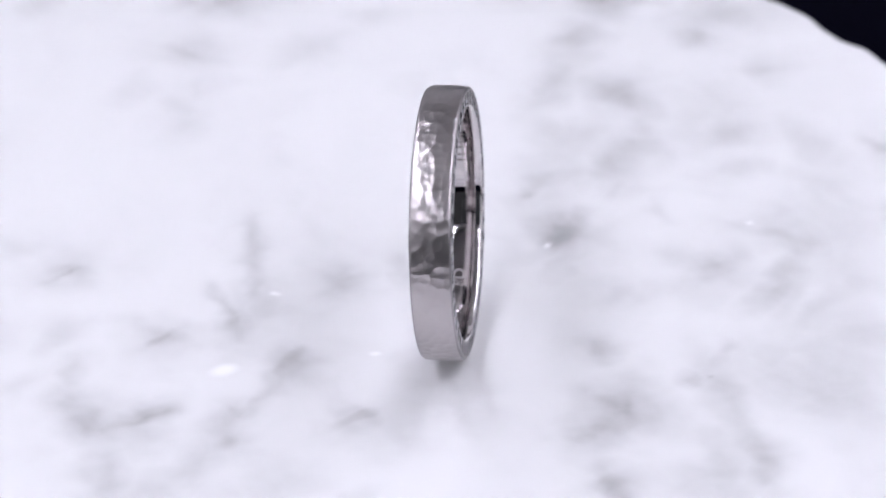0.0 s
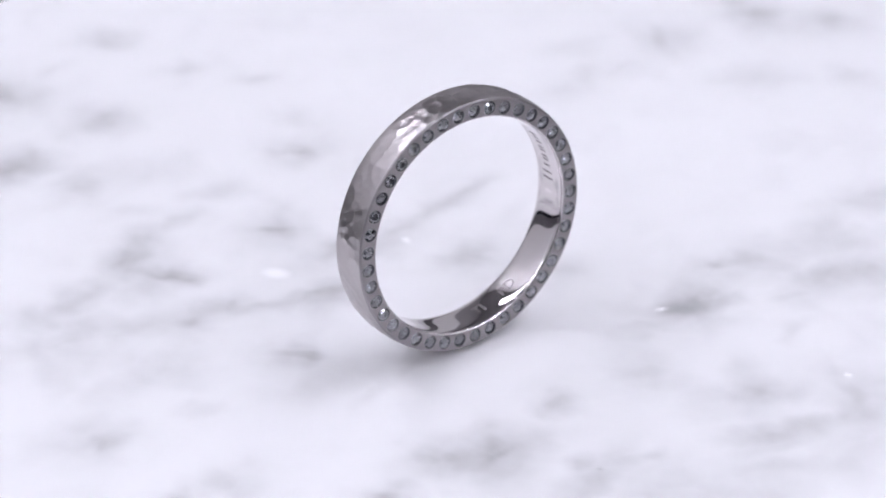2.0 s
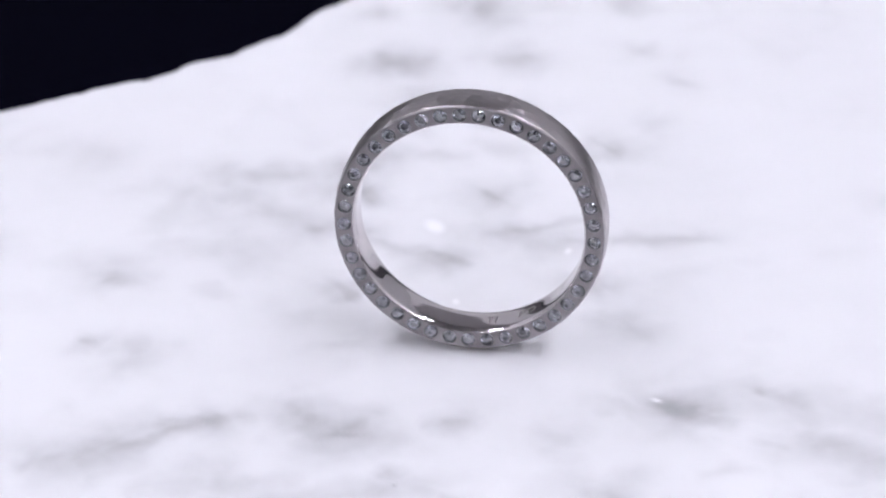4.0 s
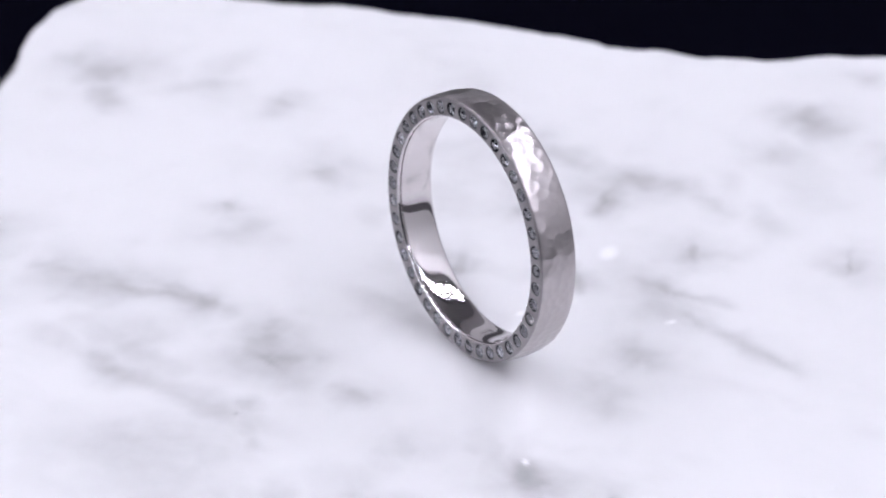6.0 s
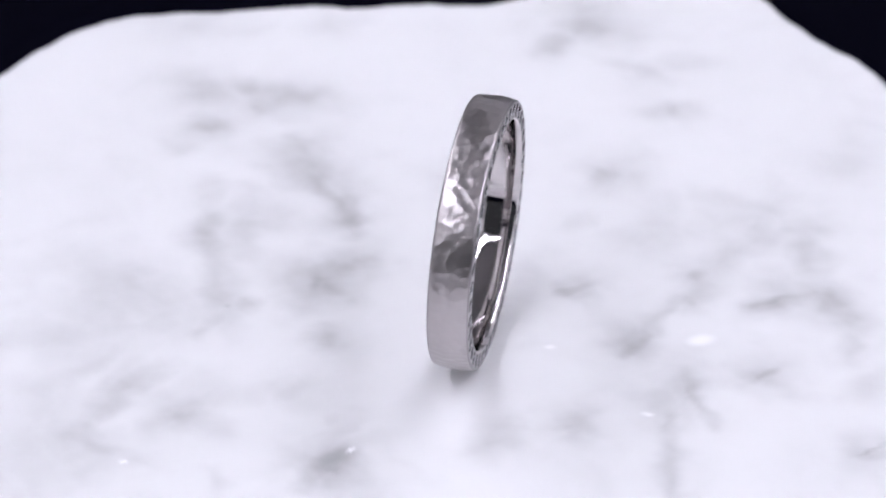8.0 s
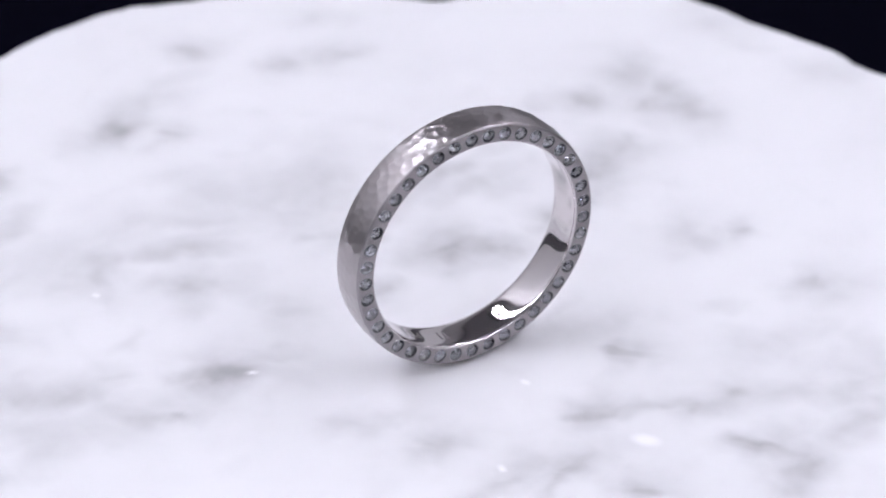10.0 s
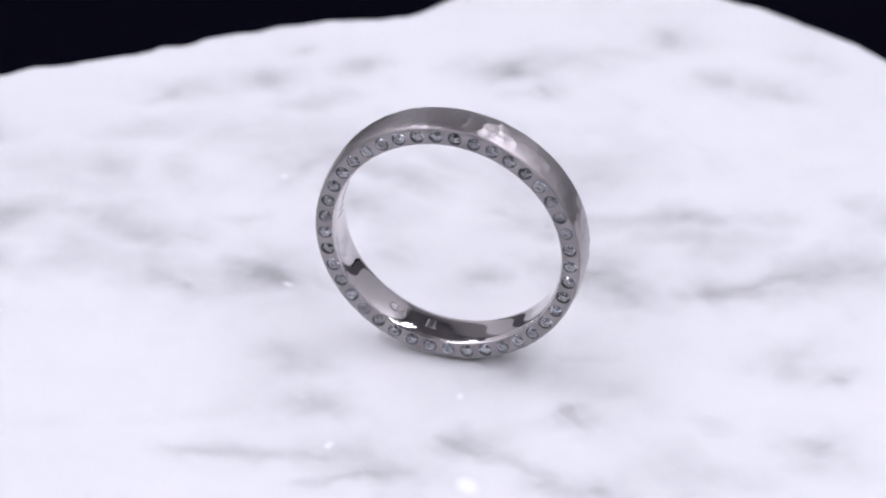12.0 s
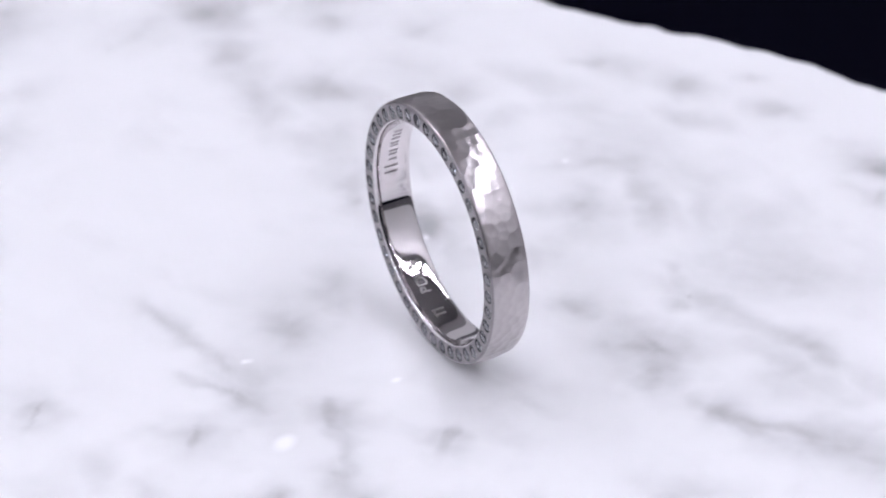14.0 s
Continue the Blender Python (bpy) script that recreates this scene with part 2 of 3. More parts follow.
vein(32.0, 19.6, 31.6, 14.7, 1.00, 0.20)
vein(37.1, 14.7, 38.4, 9.4, 1.00, 0.25)
vein(43.2, 8.7, 44.6, 6.1, 1.00, 0.30)
vein(12.2, 33.7, 12.6, 28.0, 1.40, 0.20)
vein(15.7, 41.1, 12.8, 35.7, 1.20, 0.25)
vein(18.1, -21.7, 19.0, -18.4, 1.00, 0.25)
vein(19.0, -18.4, 18.0, -14.2, 1.00, 0.25)
vein(18.0, -14.2, 18.1, -9.7, 1.00, 0.25)
vein(18.1, -9.7, 19.2, -4.2, 1.00, 0.25)
vein(27.6, -13.7, 21.5, -10.6, 1.60, 0.20)
vein(21.7, -8.9, 24.4, -1.7, 1.50, 0.20)
vein(12.1, -33.4, 8.2, -25.4, 0.80, 0.35)
vein(8.2, -25.4, 7.3, -17.6, 0.80, 0.35)
vein(13.6, -32.2, 7.9, -28.2, 1.40, 0.22)
vein(28.3, -5.4, 27.0, 1.1, 3.00, 0.15)
vein(22.7, 6.6, 21.1, 8.2, 2.00, 0.30)
vein(-20.8, -21.8, -28.2, -18.0, 1.20, 0.20)
vein(-28.1, -15.9, -28.1, -7.8, 0.90, 0.30)
vein(-28.1, -7.8, -29.8, -2.0, 0.90, 0.30)
vein(-26.8, -5.5, -23.2, -4.4, 0.80, 0.35)
vein(-25.6, -17.2, -17.8, -6.2, 1.20, 0.20)
vein(-29.8, -2.0, -28.7, 3.2, 0.80, 0.20)
vein(-18.8, -10.6, -19.1, -7.5, 1.50, 0.25)
vein(-14.8, 5.3, -14.3, 12.1, 1.20, 0.25)
vein(-12.2, -2.5, -14.1, 2.2, 0.90, 0.25)
vein(-16.1, -17.0, -16.8, -13.6, 0.80, 0.20)
vein(19.0, -37.0, 18.5, -34.6, 1.50, 0.35)
vein(16.0, -43.2, 9.6, -40.4, 1.20, 0.25)
vein(18.8, -26.9, 19.1, -20.4, 0.90, 0.20)
vein(12.8, -22.8, 15.2, -17.4, 1.20, 0.18)
vein(-13.7, -54.4, -17.2, -50.3, 1.80, 0.30)
vein(-12.3, -50.4, -10.8, -47.2, 1.00, 0.35)
vein(-30.7, -16.7, -26.5, -15.5, 1.00, 0.25)
vein(-26.5, -15.5, -21.9, -12.5, 1.00, 0.25)
vein(-27.6, -20.3, -16.9, -15.3, 2.00, 0.15)
vein(-26.2, -5.7, -23.1, -4.9, 0.70, 0.45)
vein(-29.0, -6.1, -28.6, -2.2, 1.40, 0.35)
vein(-16.7, 2.5, -15.8, 9.5, 1.40, 0.25)
vein(-22.6, 4.4, -21.4, 5.9, 1.40, 0.30)
vein(-28.5, 15.3, -28.1, 17.6, 1.20, 0.35)
vein(-18.3, -6.4, -11.6, 0.3, 0.70, 0.27)
vein(-20.1, -10.4, -18.2, -8.6, 0.80, 0.35)
vein(-5.9, -10.1, -1.4, -2.8, 1.80, 0.22)
vein(9.5, 13.0, 12.1, 17.1, 1.30, 0.55)
vein(8.8, 19.3, 12.9, 22.2, 1.20, 0.20)
vein(11.3, 26.2, 16.9, 31.8, 1.60, 0.22)
vein(15.4, 24.3, 19.3, 28.0, 1.20, 0.35)
vein(20.0, 27.4, 20.5, 32.5, 1.00, 0.25)
vein(9.2, 9.3, 11.8, 14.2, 0.90, 0.25)
vein(6.6, -14.0, 12.0, -9.9, 1.10, 0.40)
vein(8.7, -10.6, 10.9, -9.5, 1.50, 0.45)
vein(17.5, -7.2, 19.7, -3.8, 0.80, 0.30)
vein(19.7, 6.3, 22.8, 8.7, 2.00, 0.35)
vein(22.4, 1.7, 28.2, 7.8, 1.00, 0.30)
vein(23.6, -3.6, 31.8, 5.2, 1.20, 0.20)
vein(12.1, 4.5, 14.8, 5.8, 1.30, 0.25)
vein(10.4, -3.2, 10.8, -0.5, 0.80, 0.35)
vein(-47.1, 10.6, -44.9, 10.6, 1.20, 0.35)
vein(-40.2, 1.8, -35.0, 8.2, 2.00, 0.12)
vein(-8.4, 9.7, -6.0, 10.8, 1.10, 0.30)
vein(-14.1, -26.2, -13.2, -25.4, 1.30, 0.35)
vein(4.3, 62.6, 9.9, 65.8, 1.80, 0.30)
vein(-15.5, 49.7, -13.7, 51.7, 1.30, 0.20)
vein(12.5, 18.6, 11.6, 15.2, 1.20, 0.45)
vein(11.6, 15.2, 9.1, 14.0, 1.20, 0.45)
vein(20.3, 29.3, 16.4, 23.9, 1.50, 0.30)
vein(13.3, 24.9, 8.6, 21.4, 1.00, 0.25)
vein(28.5, 14.5, 26.3, 10.6, 1.60, 0.25)
vein(22.9, 9.8, 20.3, 5.0, 2.20, 0.22)
vein(31.8, 20.5, 34.1, 15.5, 1.50, 0.20)
vein(28.5, 9.0, 24.5, -0.1, 1.00, 0.18)
vein(11.8, -7.7, 9.5, -12.0, 2.00, 0.35)
vein(11.5, -0.4, 10.1, -3.7, 0.80, 0.20)
vein(7.4, -17.5, 8.2, -24.3, 1.20, 0.28)
vein(8.2, -24.3, 10.1, -31.9, 1.20, 0.28)
vein(11.2, -26.2, 9.9, -32.3, 2.00, 0.20)
vein(-2.2, -23.5, -2.9, -25.7, 1.40, 0.25)
vein(-16.6, -13.4, -17.9, -20.5, 1.60, 0.20)
vein(-18.4, -4.4, -20.0, -10.3, 0.90, 0.30)
vein(-23.0, -12.7, -25.2, -18.2, 0.70, 0.18)
vein(19.5, 38.3, 20.9, 32.2, 1.60, 0.40)
vein(19.3, 28.9, 18.5, 25.9, 1.60, 0.30)
vein(14.7, 32.8, 13.5, 26.1, 0.90, 0.22)
vein(18.1, 49.2, 14.4, 35.8, 1.00, 0.20)
vein(9.2, 22.6, 9.3, 21.2, 0.90, 0.35)
vein(10.9, 18.5, 10.3, 15.3, 1.50, 0.40)
vein(-0.1, 14.0, -2.2, 10.7, 0.90, 0.20)
vein(-7.5, 11.1, -7.0, 9.9, 1.30, 0.35)
vein(-13.6, 21.8, -14.2, 13.1, 0.60, 0.32)
vein(-14.2, 13.1, -14.9, 9.1, 0.60, 0.32)
vein(-17.6, 11.5, -16.4, 3.0, 0.60, 0.36)
vein(-12.1, 0.4, -13.4, -2.4, 0.70, 0.32)
vein(26.2, -2.3, 24.9, -13.3, 1.80, 0.22)
vein(21.4, -6.9, 26.3, -11.9, 1.20, 0.25)
vein(18.1, -5.7, 18.1, -14.7, 1.00, 0.28)
vein(18.2, -15.1, 19.3, -19.9, 0.80, 0.30)
vein(11.3, -9.2, 7.8, -13.6, 1.80, 0.40)
vein(7.1, -18.0, 10.1, -27.4, 0.80, 0.45)
vein(12.3, -26.6, 14.1, -28.8, 0.80, 0.20)
vein(-1.5, -3.4, -1.7, -11.2, 0.70, 0.18)
vein(-9.7, -7.6, -9.2, -8.7, 0.80, 0.45)
vein(-2.6, -22.7, 0.4, -26.0, 1.40, 0.20)
vein(-4.7, -27.3, -3.7, -28.7, 0.80, 0.35)
vein(40.0, 24.6, 40.0, 19.4, 1.30, 0.20)
vein(27.6, 46.6, 28.2, 45.3, 1.60, 0.30)
vein(32.8, 39.5, 32.6, 37.2, 1.40, 0.25)
vein(43.8, -2.9, 43.2, -6.6, 1.20, 0.45)
vein(39.2, -7.0, 39.7, -8.3, 1.00, 0.35)
vein(44.4, 0.9, 46.1, -16.1, 1.00, 0.15)
vein(27.9, -12.0, 21.8, -9.0, 2.60, 0.20)
vein(31.5, -4.5, 27.6, -2.3, 2.60, 0.20)
vein(10.1, -12.2, 9.6, -8.8, 1.80, 0.42)
vein(15.7, -39.0, 10.3, -40.5, 1.80, 0.35)
vein(-25.4, -9.5, -29.1, -2.0, 1.60, 0.25)
vein(11.4, 13.9, 10.9, 15.2, 1.60, 0.40)
vein(11.6, -32.9, 8.3, -27.5, 1.40, 0.25)
vein(-25.2, -5.1, -30.2, -4.5, 1.00, 0.25)
vein(28.3, -12.9, 22.6, -5.9, 3.00, 0.25)
vein(19.6, -43.7, 16.4, -39.0, 2.00, 0.30)
vein(10.2, -11.8, 7.0, -15.0, 1.50, 0.30)
vein(12.2, 15.1, 10.8, 15.9, 1.60, 0.45)
vein(-6.8, 10.8, -7.9, 10.9, 1.00, 0.35)
vein(16.2, -24.4, 15.4, -15.5, 1.20, 0.25)
vein(10.1, 15.2, 12.1, 16.3, 1.30, 0.55)
vein(9.8, -10.2, 11.5, -10.4, 1.60, 0.50)
vein(19.7, 8.5, 22.5, 8.0, 1.80, 0.30)
vein(22.4, -9.5, 27.7, -12.7, 2.00, 0.20)
vein(-28.9, 16.3, -28.5, 15.8, 1.00, 0.50)
vein(-22.8, 5.7, -22.0, 4.8, 1.00, 0.42)
vein(-29.8, -3.4, -27.9, -6.0, 0.80, 0.40)
vein(-27.9, -6.0, -23.7, -5.5, 0.80, 0.40)
vein(-15.7, 8.7, -13.7, 7.5, 1.80, 0.22)
vein(-8.1, 10.0, -6.2, 10.5, 1.00, 0.32)
vein(23.7, -4.2, 29.2, -3.5, 1.60, 0.20)
vein(26.0, 13.1, 30.7, 8.0, 1.40, 0.25)
vein(9.5, -9.7, 10.3, -11.6, 1.80, 0.45)
vein(32.0, 18.4, 31.2, 3.6, 2.60, 0.16)
vein(27.9, 0.5, 29.4, -9.5, 2.60, 0.16)
vein(17.7, -4.0, 19.1, -12.3, 1.00, 0.25)
vein(22.1, -7.1, 27.5, -13.5, 1.40, 0.25)
vein(25.0, 29.2, 29.1, 28.0, 1.99, 0.20)
vein(-33.6, 20.4, -31.0, 19.9, 0.81, 0.13)
vein(20.6, -54.9, 17.7, -53.6, 2.40, 0.16)
vein(-55.6, 20.5, -53.5, 22.6, 1.23, 0.26)
vein(-11.0, -19.4, -9.1, -17.1, 0.53, 0.14)
vein(19.1, 15.4, 19.2, 18.5, 0.53, 0.14)
vein(-6.9, 59.7, -3.7, 62.0, 1.48, 0.26)
vein(-34.7, -0.4, -32.4, 1.8, 0.85, 0.13)
vein(-31.3, 5.4, -29.2, 8.6, 0.84, 0.16)
vein(-46.4, 20.3, -45.1, 21.8, 0.85, 0.20)
vein(16.5, 20.4, 15.6, 21.0, 1.11, 0.20)
vein(27.8, 22.0, 25.2, 22.4, 1.29, 0.20)
vein(14.8, 56.2, 15.2, 54.4, 2.02, 0.20)
vein(28.6, 36.0, 24.0, 27.9, 2.73, 0.14)

# white crystals in the stone: place, half length, half width, turn
CRYSTALS = [(-18.2, 0.0, 0.9, 0.6, 20), (-6.65, 0.3, 0.35, 0.25, 0), (9.1, 13.4, 0.3, 0.2, 40), (25.6, 14.0, 0.3, 0.2, 0), (-13.0, 10.0, 0.3, 0.25, 0)]

# the broken outline: degrees, radius in mm
OUTLINE = [(0, 56.8), (4, 53.3), (10, 53.2), (18, 53.4), (26, 53.2), (34, 54.7), (41, 57.4), (48, 59.2), (54, 62.0), (60, 65.5), (70, 71), (85, 74),
           (100, 73), (115, 75), (130, 73), (145, 74), (160, 71), (172, 67), (180, 61.0), (185, 57.5), (190, 53.4), (196, 51.5), (205, 50.9), (213, 52.4),
           (222, 54.5), (230, 57.6), (237, 60.6), (242, 64.6), (247, 68.5), (252, 66.5), (256, 63.2), (260, 58.6), (264, 56.6), (275, 57.0), (285, 58.6), (294, 61.6),
           (300, 61.3), (307, 58.6), (314, 56.9), (320, 58.4), (330, 60.3), (340, 62.2), (348, 61.6), (354, 59.9)]


def lattice(ix, iy, seed):
    """Repeatable random values on whole numbers."""
    v = np.sin(ix * 127.1 + iy * 311.7 + seed * 74.7) * 43758.5453
    return v - np.floor(v)


def soft_noise(x, y, seed):
    ix, iy = np.floor(x), np.floor(y)
    fx, fy = x - ix, y - iy
    fx, fy = fx * fx * (3 - 2 * fx), fy * fy * (3 - 2 * fy)
    a = lattice(ix, iy, seed) * (1 - fx) + lattice(ix + 1, iy, seed) * fx
    b = lattice(ix, iy + 1, seed) * (1 - fx) + lattice(ix + 1, iy + 1, seed) * fx
    return a * (1 - fy) + b * fy - 0.5


def slab_height(x, y):
    """The slab lies very slightly out of level; millimetres."""
    return 0.006 * x + 0.007 * y


def marble_slab():
    around, rings = 640, 190
    th = np.linspace(0, 2 * math.pi, around, endpoint=False)
    deg = np.degrees(th)
    known = np.array([o[0] for o in OUTLINE] + [360.0]), np.array([o[1] for o in OUTLINE] + [OUTLINE[0][1]])
    edge = np.interp(deg, *known)
    edge = edge + 0.55 + 0.7 * soft_noise(deg / 2.3, deg * 0, 3) + 0.2 * soft_noise(deg / 0.9, deg * 0, 5)
    f = np.linspace(0, 1, rings + 1)[1:]
    rad = edge[None, :] * (f ** 0.9)[:, None]
    X, Y = rad * np.cos(th), rad * np.sin(th)
    inset = edge[None, :] - rad
    Z = slab_height(X, Y) - 0.45 * np.clip(1 - inset / 1.0, 0, 1) ** 2.0
    Z += 0.05 * soft_noise(X / 6, Y / 6, 9) * np.clip((np.hypot(X, Y) - 14) / 10, 0, 1)
    layers = [np.stack([X[i], Y[i], Z[i]], 1) for i in range(rings)]
    for k, depth in enumerate((2.2, 4.5, 7.5, 11.0, 15.0, 18.5, 20.8, 21.4)):
        bulge = edge + 0.8 + 1.6 * soft_noise(deg / 3.1 + k * 0.6, deg * 0 + k * 0.8, 11) - 0.05 * depth + 1.2 * soft_noise(deg / 9, deg * 0 + k / 3, 17)
        if k == 7:
            bulge = bulge - 1.5
        layers.append(np.stack([bulge * np.cos(th), bulge * np.sin(th), np.full(around, -depth)], 1))
    co = np.concatenate([[[0, 0, 0]], *layers, [[0, 0, -21.4]]])
    faces = [(0, 1 + j, 1 + (j + 1) % around) for j in range(around)]
    n = len(layers)
    for i in range(n - 1):
        a, b = 1 + i * around, 1 + (i + 1) * around
        faces += [(a + j, b + j, b + (j + 1) % around, a + (j + 1) % around) for j in range(around)]
    last, a = len(co) - 1, 1 + (n - 1) * around
    faces += [(last, a + (j + 1) % around, a + j) for j in range(around)]
    me = bpy.data.meshes.new("marble_slab")
    me.from_pydata((co * MM).tolist(), [], faces)
    me.polygons.foreach_set("use_smooth", [True] * len(me.polygons))
    # the vein layer: soft strokes with wandering edges
    x, y = co[:, 0], co[:, 1]
    wx = x + 1.3 * soft_noise(x / 3.6, y / 3.6, 21) + 0.8 * soft_noise(x / 1.5, y / 1.5, 22) + 0.35 * soft_noise(x / 0.8, y / 0.8, 25)
    wy = y + 1.3 * soft_noise(x / 3.6, y / 3.6, 23) + 0.8 * soft_noise(x / 1.5, y / 1.5, 24) + 0.35 * soft_noise(x / 0.8, y / 0.8, 26)
    breadth = 1.15 + 0.9 * soft_noise(x / 2.8, y / 2.8, 27)
    core, halo = np.zeros(len(co)), np.zeros(len(co))
    for x0, y0, x1, y1, w, s in VEINS:
        dx, dy = x1 - x0, y1 - y0
        u = np.clip(((wx - x0) * dx + (wy - y0) * dy) / (dx * dx + dy * dy + 1e-6), 0, 1)
        d = np.hypot(wx - x0 - u * dx, wy - y0 - u * dy)
        fade = s * (1 - 0.4 * (2 * u - 1) ** 2)
        core = np.maximum(core, fade * np.exp(-(d / (w * 1.2 * breadth + 0.12)) ** 2))
        halo = np.maximum(halo, 0.27 * fade * np.exp(-(d / (w * 2.4 + 1.0)) ** 2))
    me.attributes.new("vein", "FLOAT", "POINT").data.foreach_set("value", np.clip(core + halo, 0, 1).astype(np.float32))
    shine = np.zeros(len(co))
    for cx, cy, a, b, turn in CRYSTALS:
        c, q = math.cos(radians(turn)), math.sin(radians(turn))
        ex, ey = ((x - cx) * c + (y - cy) * q) / a, ((y - cy) * c - (x - cx) * q) / b
        shine = np.maximum(shine, np.clip(1.6 - np.hypot(ex, ey), 0, 1))
    me.attributes.new("crystal", "FLOAT", "POINT").data.foreach_set("value", shine.astype(np.float32))
    me.materials.append(MARBLE)
    return tagged(new("marble_slab", me), "white marble slab with soft grey veins and broken edges", "stone slab")


# ---- the ring ----
STONES, SEGMENT = 41, 16
AROUND = STONES * SEGMENT
HALF, R_OUT, R_IN, FACE_OUT, FACE_IN, R_STONE = 1.55, 10.25, 8.6, 10.01, 8.80, 9.42
PHASE = {1: 0.81, -1: 0.73}


def hammer_marks():
    """Centres of the hammer blows round the band: along the band, across it."""
    rng = random.Random(7)
    marks = []
    length = 2 * math.pi * R_OUT
    while len(marks) < 520:
        # the smith spaces the blows: of several spots take the one farthest from the others
        spots = [(rng.uniform(0, length), rng.uniform(-1.9, 1.9)) for _ in range(5)]
        s, w = max(spots, key=lambda p: min([((p[0] - m[0] + length / 2) % length - length / 2) ** 2 + (p[1] - m[1]) ** 2 for m in marks] or [0]))
        marks.append((s, w, rng.uniform(0.0, 0.005), rng.uniform(1.8, 2.9)))
    return marks, length


def ring_band(parent):
    """Outer hammered wall, two side faces with a drilled seat for each stone, polished comfort-fit bore."""
    bm = bmesh.new()
    marks, length = hammer_marks()
    s0 = np.arange(AROUND) / AROUND * length
    across = np.linspace(-1.43, 1.43, 27)
    depth = np.full((27, AROUND), 9.0)
    for ms, mw, deep, curve in marks:
        ds = (s0 - ms + length / 2) % length - length / 2
        depth = np.minimum(depth, (ds[None, :] ** 2 + (across[:, None] - mw) ** 2) / (2 * curve) - deep)
    depth = np.clip(depth, -0.02, 0.09) * 0.9

    def loop(x, radii):
        return [bm.verts.new((x * MM, radii[j] * MM * math.cos(2 * math.pi * j / AROUND), radii[j] * MM * math.sin(2 * math.pi * j / AROUND))) for j in range(AROUND)]

    def skin(a, b, slot):
        for j in range(AROUND):
            k = (j + 1) % AROUND
            face = bm.faces.new((a[j], a[k], b[k], b[j]))
            face.material_index, face.smooth = slot, True

    flat = np.ones(AROUND)
    outer = [loop(x, R_OUT - 0.10 * abs(x / 1.43) ** 2.4 + depth[i] * (1 if abs(x) < 1.4 else 0.5)) for i, x in enumerate(across)]
    for a, b in zip(outer, outer[1:]):
        skin(b, a, 0)
    sides = {}
    for side in (1, -1):
        last = outer[-1] if side > 0 else outer[0]
        steps = [loop(side * 1.50, flat * 10.11), loop(side * 1.54, flat * 10.06), loop(side * HALF, flat * FACE_OUT)]
        for nxt in steps:
            skin(*((nxt, last) if side > 0 else (last, nxt)), 1)
            last = nxt
        sides[side] = [last]
    bore = [loop(x, flat * (R_IN + 0.05 * (x / 1.3) ** 4)) for x in np.linspace(-1.3, 1.3, 11)]
    for a, b in zip(bore, bore[1:]):
        skin(a, b, 2)
    for side in (1, -1):
        last = bore[-1] if side > 0 else bore[0]
        for x, r in ((1.42, 8.69), (1.51, 8.74), (HALF, FACE_IN)):
            nxt = loop(side * x, flat * r)
            skin(*((last, nxt) if side > 0 else (nxt, last)), 4)
            last = nxt
        sides[side].append(last)
    # side faces: one patch a stone, with a conical seat whose shade is in its colour
    for side in (1, -1):
        rim_out, rim_in = sides[side]
        shift = int(round(PHASE[side] * SEGMENT))
        radial = {}

        def side_line(j):
            if j not in radial:
                ang = 2 * math.pi * j / AROUND
                radial[j] = [bm.verts.new((side * HALF * MM, r * MM * math.cos(ang), r * MM * math.sin(ang))) for r in (9.1, 9.42, 9.72)]
            return radial[j]

        for i in range(STONES):
            j0 = (i * SEGMENT + shift - SEGMENT // 2) % AROUND
            j1 = (j0 + SEGMENT) % AROUND
            ring = [rim_in[(j0 + k) % AROUND] for k in range(SEGMENT + 1)] + side_line(j1)
            ring += [rim_out[(j0 + k) % AROUND] for k in range(SEGMENT, -1, -1)] + side_line(j0)[::-1]
            mid = 2 * math.pi * (i * SEGMENT + shift) / AROUND
            centre = Vector((side * HALF, R_STONE * math.cos(mid), R_STONE * math.sin(mid))) * MM
            ey, ez = Vector((0, math.cos(mid), math.sin(mid))), Vector((0, -math.sin(mid), math.cos(mid)))
            previous = ring
            for radius, deep in ((0.56, 0.0), (0.53, 0.02), (0.50, 0.14), (0.20, 0.58)):
                circle = []
                for v in ring:
                    d = v.co - centre
                    a = math.atan2(d.dot(ez), d.dot(ey))
                    circle.append(bm.verts.new(centre + Vector((-side * deep * MM, 0, 0)) + (ey * math.cos(a) + ez * math.sin(a)) * radius * MM))
                for k in range(len(ring)):
                    q = (k + 1) % len(ring)
                    four = (previous[k], previous[q], circle[q], circle[k])
                    face = bm.faces.new(four if side < 0 else four[::-1])
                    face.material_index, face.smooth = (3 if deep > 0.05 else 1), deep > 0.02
                previous = circle
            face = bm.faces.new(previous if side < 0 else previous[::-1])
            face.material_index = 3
    bmesh.ops.recalc_face_normals(bm, faces=bm.faces)
    bmesh.ops.translate(bm, verts=bm.verts, vec=(0, 0, R_OUT * MM))
    return part("band", bm, (HAMMERED, SATIN, POLISHED, SEAT, BRIGHT_EDGE), parent, "hammered outside, satin sides, polished bore")


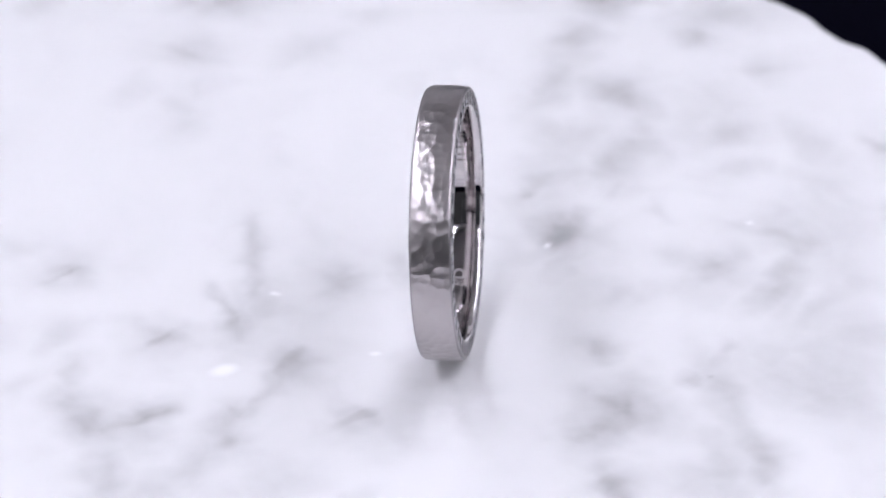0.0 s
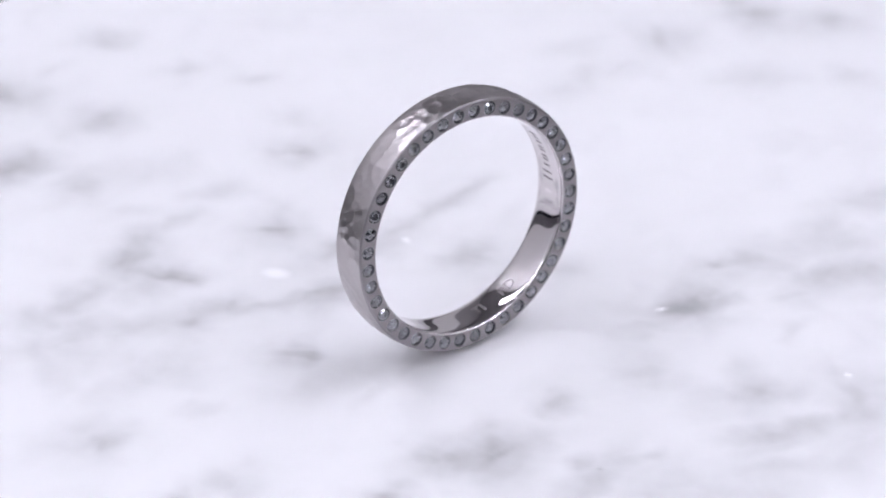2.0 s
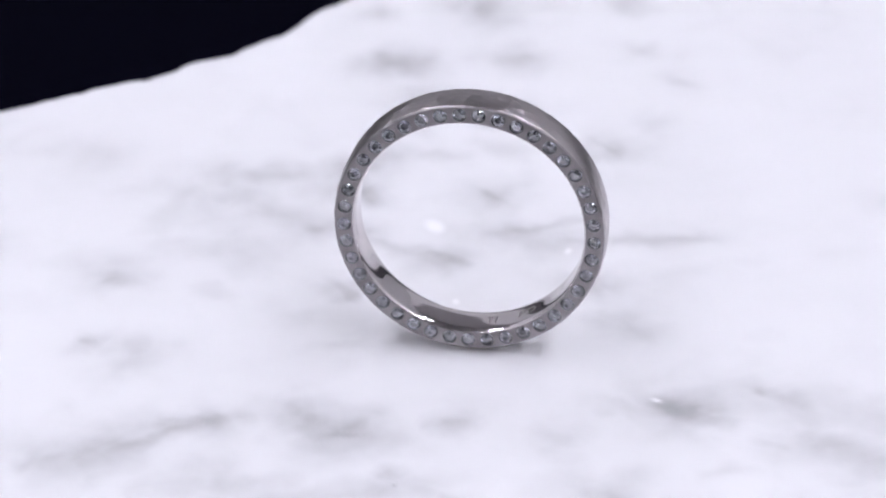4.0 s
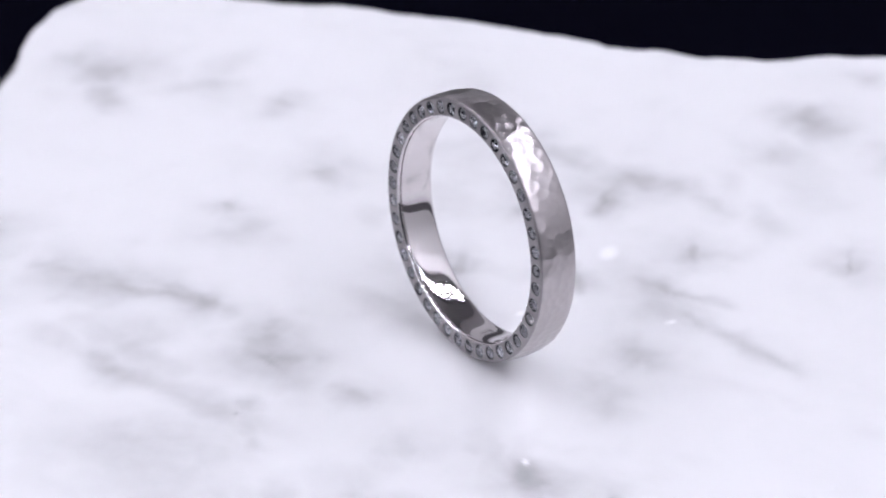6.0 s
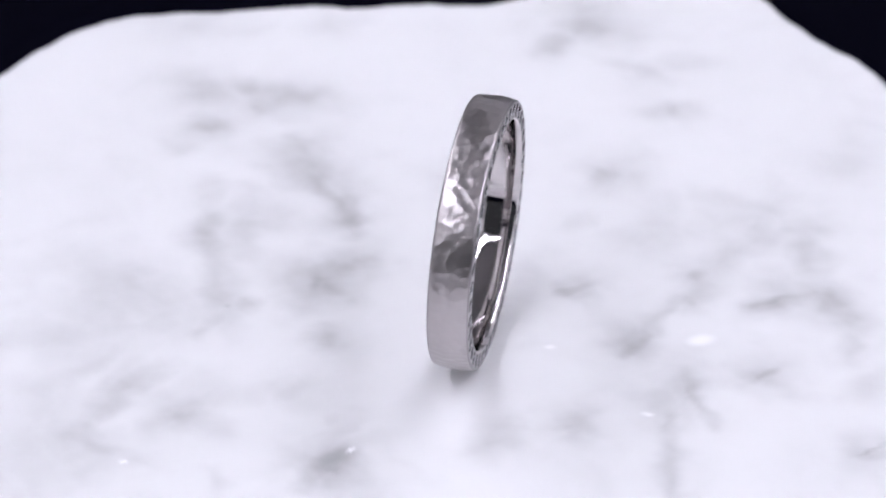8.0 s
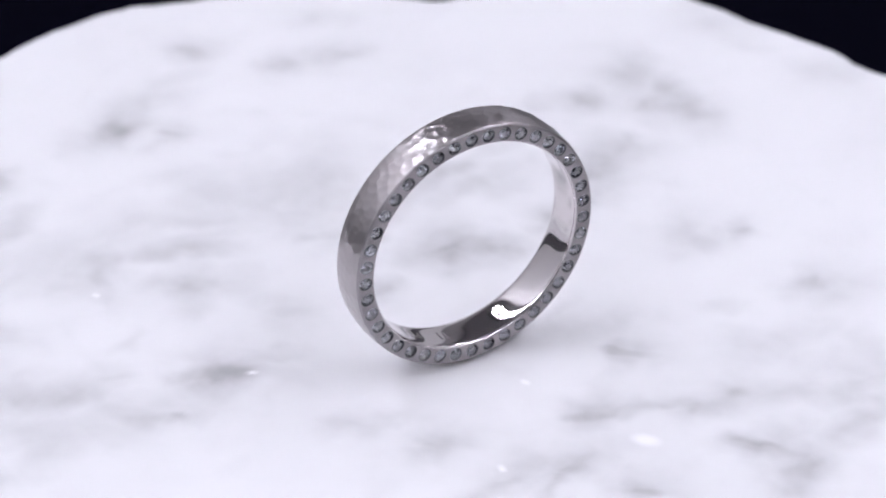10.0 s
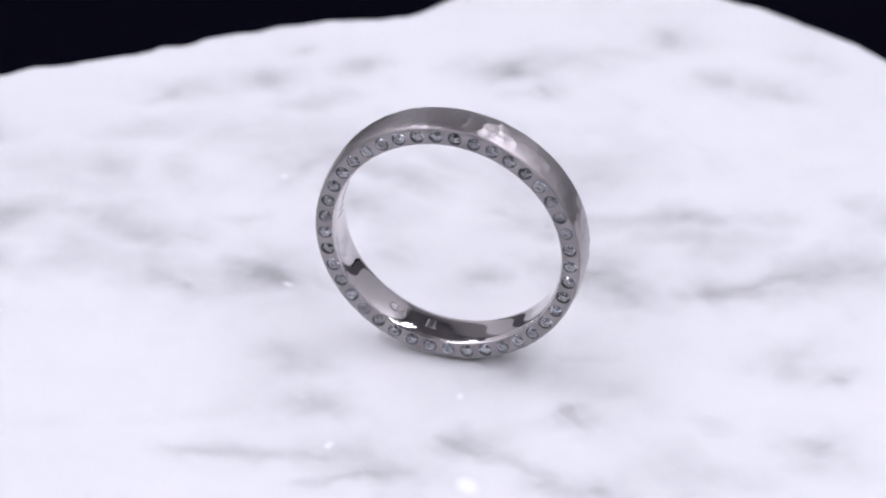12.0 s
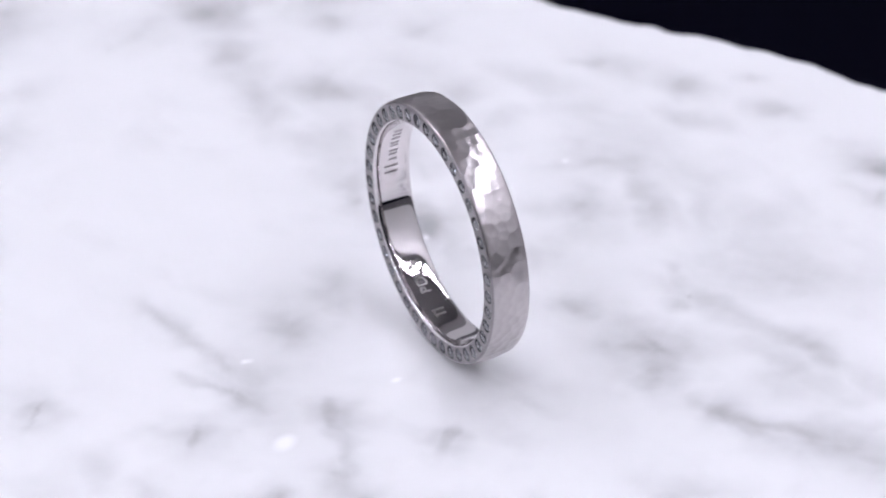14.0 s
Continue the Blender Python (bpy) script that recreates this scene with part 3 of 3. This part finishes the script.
def brilliant():
    """A round brilliant, table up along x."""
    bm = bmesh.new()

    def circle(n, r, x, turn=0.0):
        return [bm.verts.new((x * MM, r * MM * math.cos(2 * math.pi * (k + turn) / n), r * MM * math.sin(2 * math.pi * (k + turn) / n))) for k in range(n)]

    table, star, girdle, low = circle(8, 0.24, 0.17), circle(8, 0.385, 0.11, 0.5), circle(16, 0.52, 0.0), circle(16, 0.52, -0.015)
    pav = circle(8, 0.13, -0.345, 0.5)
    culet = bm.verts.new((-0.46 * MM, 0, 0))
    bm.faces.new(table)
    for k in range(8):
        n = (k + 1) % 8
        bm.faces.new((table[k], star[k], table[n]))
        bm.faces.new((table[n], star[k], girdle[2 * n], star[n]))
        bm.faces.new((star[k], girdle[2 * k + 1], girdle[2 * n]))
        bm.faces.new((star[k], girdle[2 * k], girdle[2 * k + 1]))
        bm.faces.new((pav[k], low[2 * k + 1], low[2 * k]))
        bm.faces.new((pav[k], low[2 * n], low[2 * k + 1]))
        bm.faces.new((pav[k], pav[n], low[2 * n]))
        bm.faces.new((pav[k], culet, pav[n]))
    for k in range(16):
        bm.faces.new((girdle[k], low[k], low[(k + 1) % 16], girdle[(k + 1) % 16]))
    bmesh.ops.recalc_face_normals(bm, faces=bm.faces)
    me = bpy.data.meshes.new("diamond")
    bm.to_mesh(me)
    bm.free()
    me.materials.append(DIAMOND)
    return me


def bore_bar(bm, x, angle, along, wide, turn=0.0):
    """A shallow engraved bar on the bore; millimetres, degrees."""
    steps = 6
    if along > 0:
        rows = []
        for k in range(steps + 1):
            s = (k / steps - 0.5) * along
            c, q = math.cos(radians(turn)), math.sin(radians(turn))
            row = []
            for w in (-wide / 2, wide / 2):
                px, ps = x + s * q + w * c, s * c - w * q
                a = radians(angle) + ps / R_IN
                for lift in (0.012, -0.02):
                    r = R_IN - lift + 0.05 * (px / 1.3) ** 4
                    row.append(bm.verts.new((px * MM, r * MM * math.cos(a), (r * math.sin(a) + R_OUT) * MM)))
            rows.append(row)
        for a, b in zip(rows, rows[1:]):
            for i, j in ((0, 2), (1, 0), (2, 3), (3, 1)):
                bm.faces.new((a[i], a[j], b[j], b[i]))
        for row in (rows[0], rows[-1]):
            bm.faces.new((row[0], row[1], row[3], row[2]))
    bmesh.ops.recalc_face_normals(bm, faces=bm.faces)


def hallmark(parent):
    """The metal's two letters, bent onto the bore."""
    curve = bpy.data.curves.new("hallmark", "FONT")
    curve.body, curve.size, curve.extrude, curve.align_x, curve.align_y = "PD", 1.25, 0.02, "CENTER", "CENTER"
    holder = new("hallmark", curve)
    bpy.context.view_layer.update()
    me = bpy.data.meshes.new_from_object(holder.evaluated_get(bpy.context.evaluated_depsgraph_get()))
    bpy.data.objects.remove(holder)
    for v in me.vertices:
        x, y, z = v.co
        a, r = radians(-59.7) + x / R_IN, R_IN + 0.005 - z
        v.co = (-y * MM, r * MM * math.cos(a), (r * math.sin(a) + R_OUT) * MM)
    me.materials.clear()
    me.materials.append(ENGRAVED)
    ob = new("hallmark", me)
    ob.parent = parent
    return tagged(ob, "two engraved capital letters")


def diamond_ring():
    ring = new("diamond_ring")
    ring_band(ring)
    gem = brilliant()
    for side in (1, -1):
        shift = int(round(PHASE[side] * SEGMENT))
        for i in range(STONES):
            a = 2 * math.pi * (i * SEGMENT + shift) / AROUND
            ob = new("diamond", gem)
            ob.parent = ring
            spin = random.uniform(0, 360)
            lean = Euler((0, radians(random.uniform(-10, 10)), radians(random.uniform(-10, 10)))).to_matrix().to_4x4()
            ob.matrix_basis = (Matrix.Translation((side * (HALF - 0.125) * MM, R_STONE * MM * math.cos(a), (R_STONE * math.sin(a) + R_OUT) * MM))
                               @ pose(0, 0, 0, 0, 0, 0 if side > 0 else 180) @ lean @ pose(0, 0, 0, spin))
    # engraved words, kept as plain bars
    for angle, wide in ((3.5, 1.1), (11.5, 0.7), (17.5, 0.7), (23.5, 0.7), (30.5, 0.7)):
        bm = bmesh.new()
        bore_bar(bm, -0.1 if wide > 1 else 0.02, angle, 0.16, wide)
        bore_bar(bm, -0.1 if wide > 1 else 0.02, angle + 3.6, 0.16, wide)
        part("engraving", bm, ENGRAVED, ring, "plain engraved strokes")
    bm = bmesh.new()
    bore_bar(bm, -0.05, -80.0, 0.14, 0.9)
    bore_bar(bm, -0.05, -76.5, 0.14, 1.0)
    bore_bar(bm, -0.45, -79.5, 0.6, 0.14)
    part("maker_mark", bm, ENGRAVED, ring, "small engraved mark")
    hallmark(ring)
    return tagged(ring, "white metal hammered band with diamonds set into both sides", "ring")


def wax_dab():
    """The pinch of wax that keeps the ring upright."""
    bm = bmesh.new()
    bmesh.ops.create_icosphere(bm, subdivisions=3, radius=1.0)
    for v in bm.verts:
        n = 1 + 0.22 * noise.noise(v.co * 1.7)
        v.co = Vector((v.co.x * 0.62 * n, v.co.y * 1.15 * n, v.co.z * 0.5 * n)) * MM
    return tagged(part("wax_dab", bm, WAX, smooth=True), "small dab of amber wax under the ring", "wax")


SLAB = marble_slab()
RING = diamond_ring()
DAB = wax_dab()


# ---- the turning ----
def turn_at(t):
    """Degrees of turn of the table at t seconds."""
    s = (t - 7) / 7
    return 9.74 - 23.223 * t - 0.254 * (s * s - 1)


def motions():
    times = [i * 0.5 for i in range(29)]
    spin = [(t, pose(0, 0, 0, 0, 0, turn_at(t))) for t in times]
    walk(SLAB, spin)
    stand = pose(-0.000498, 0.000658, 0.000412, 0, 0, -16.295) @ pose(0, 0, 0, 0, -2.92, 0)
    walk(RING, [(t, m @ stand) for t, m in spin])
    walk(DAB, [(t, m @ pose(-0.00050, 0.00066, 0.00012, 0, 0, -16.3)) for t, m in spin])


motions()
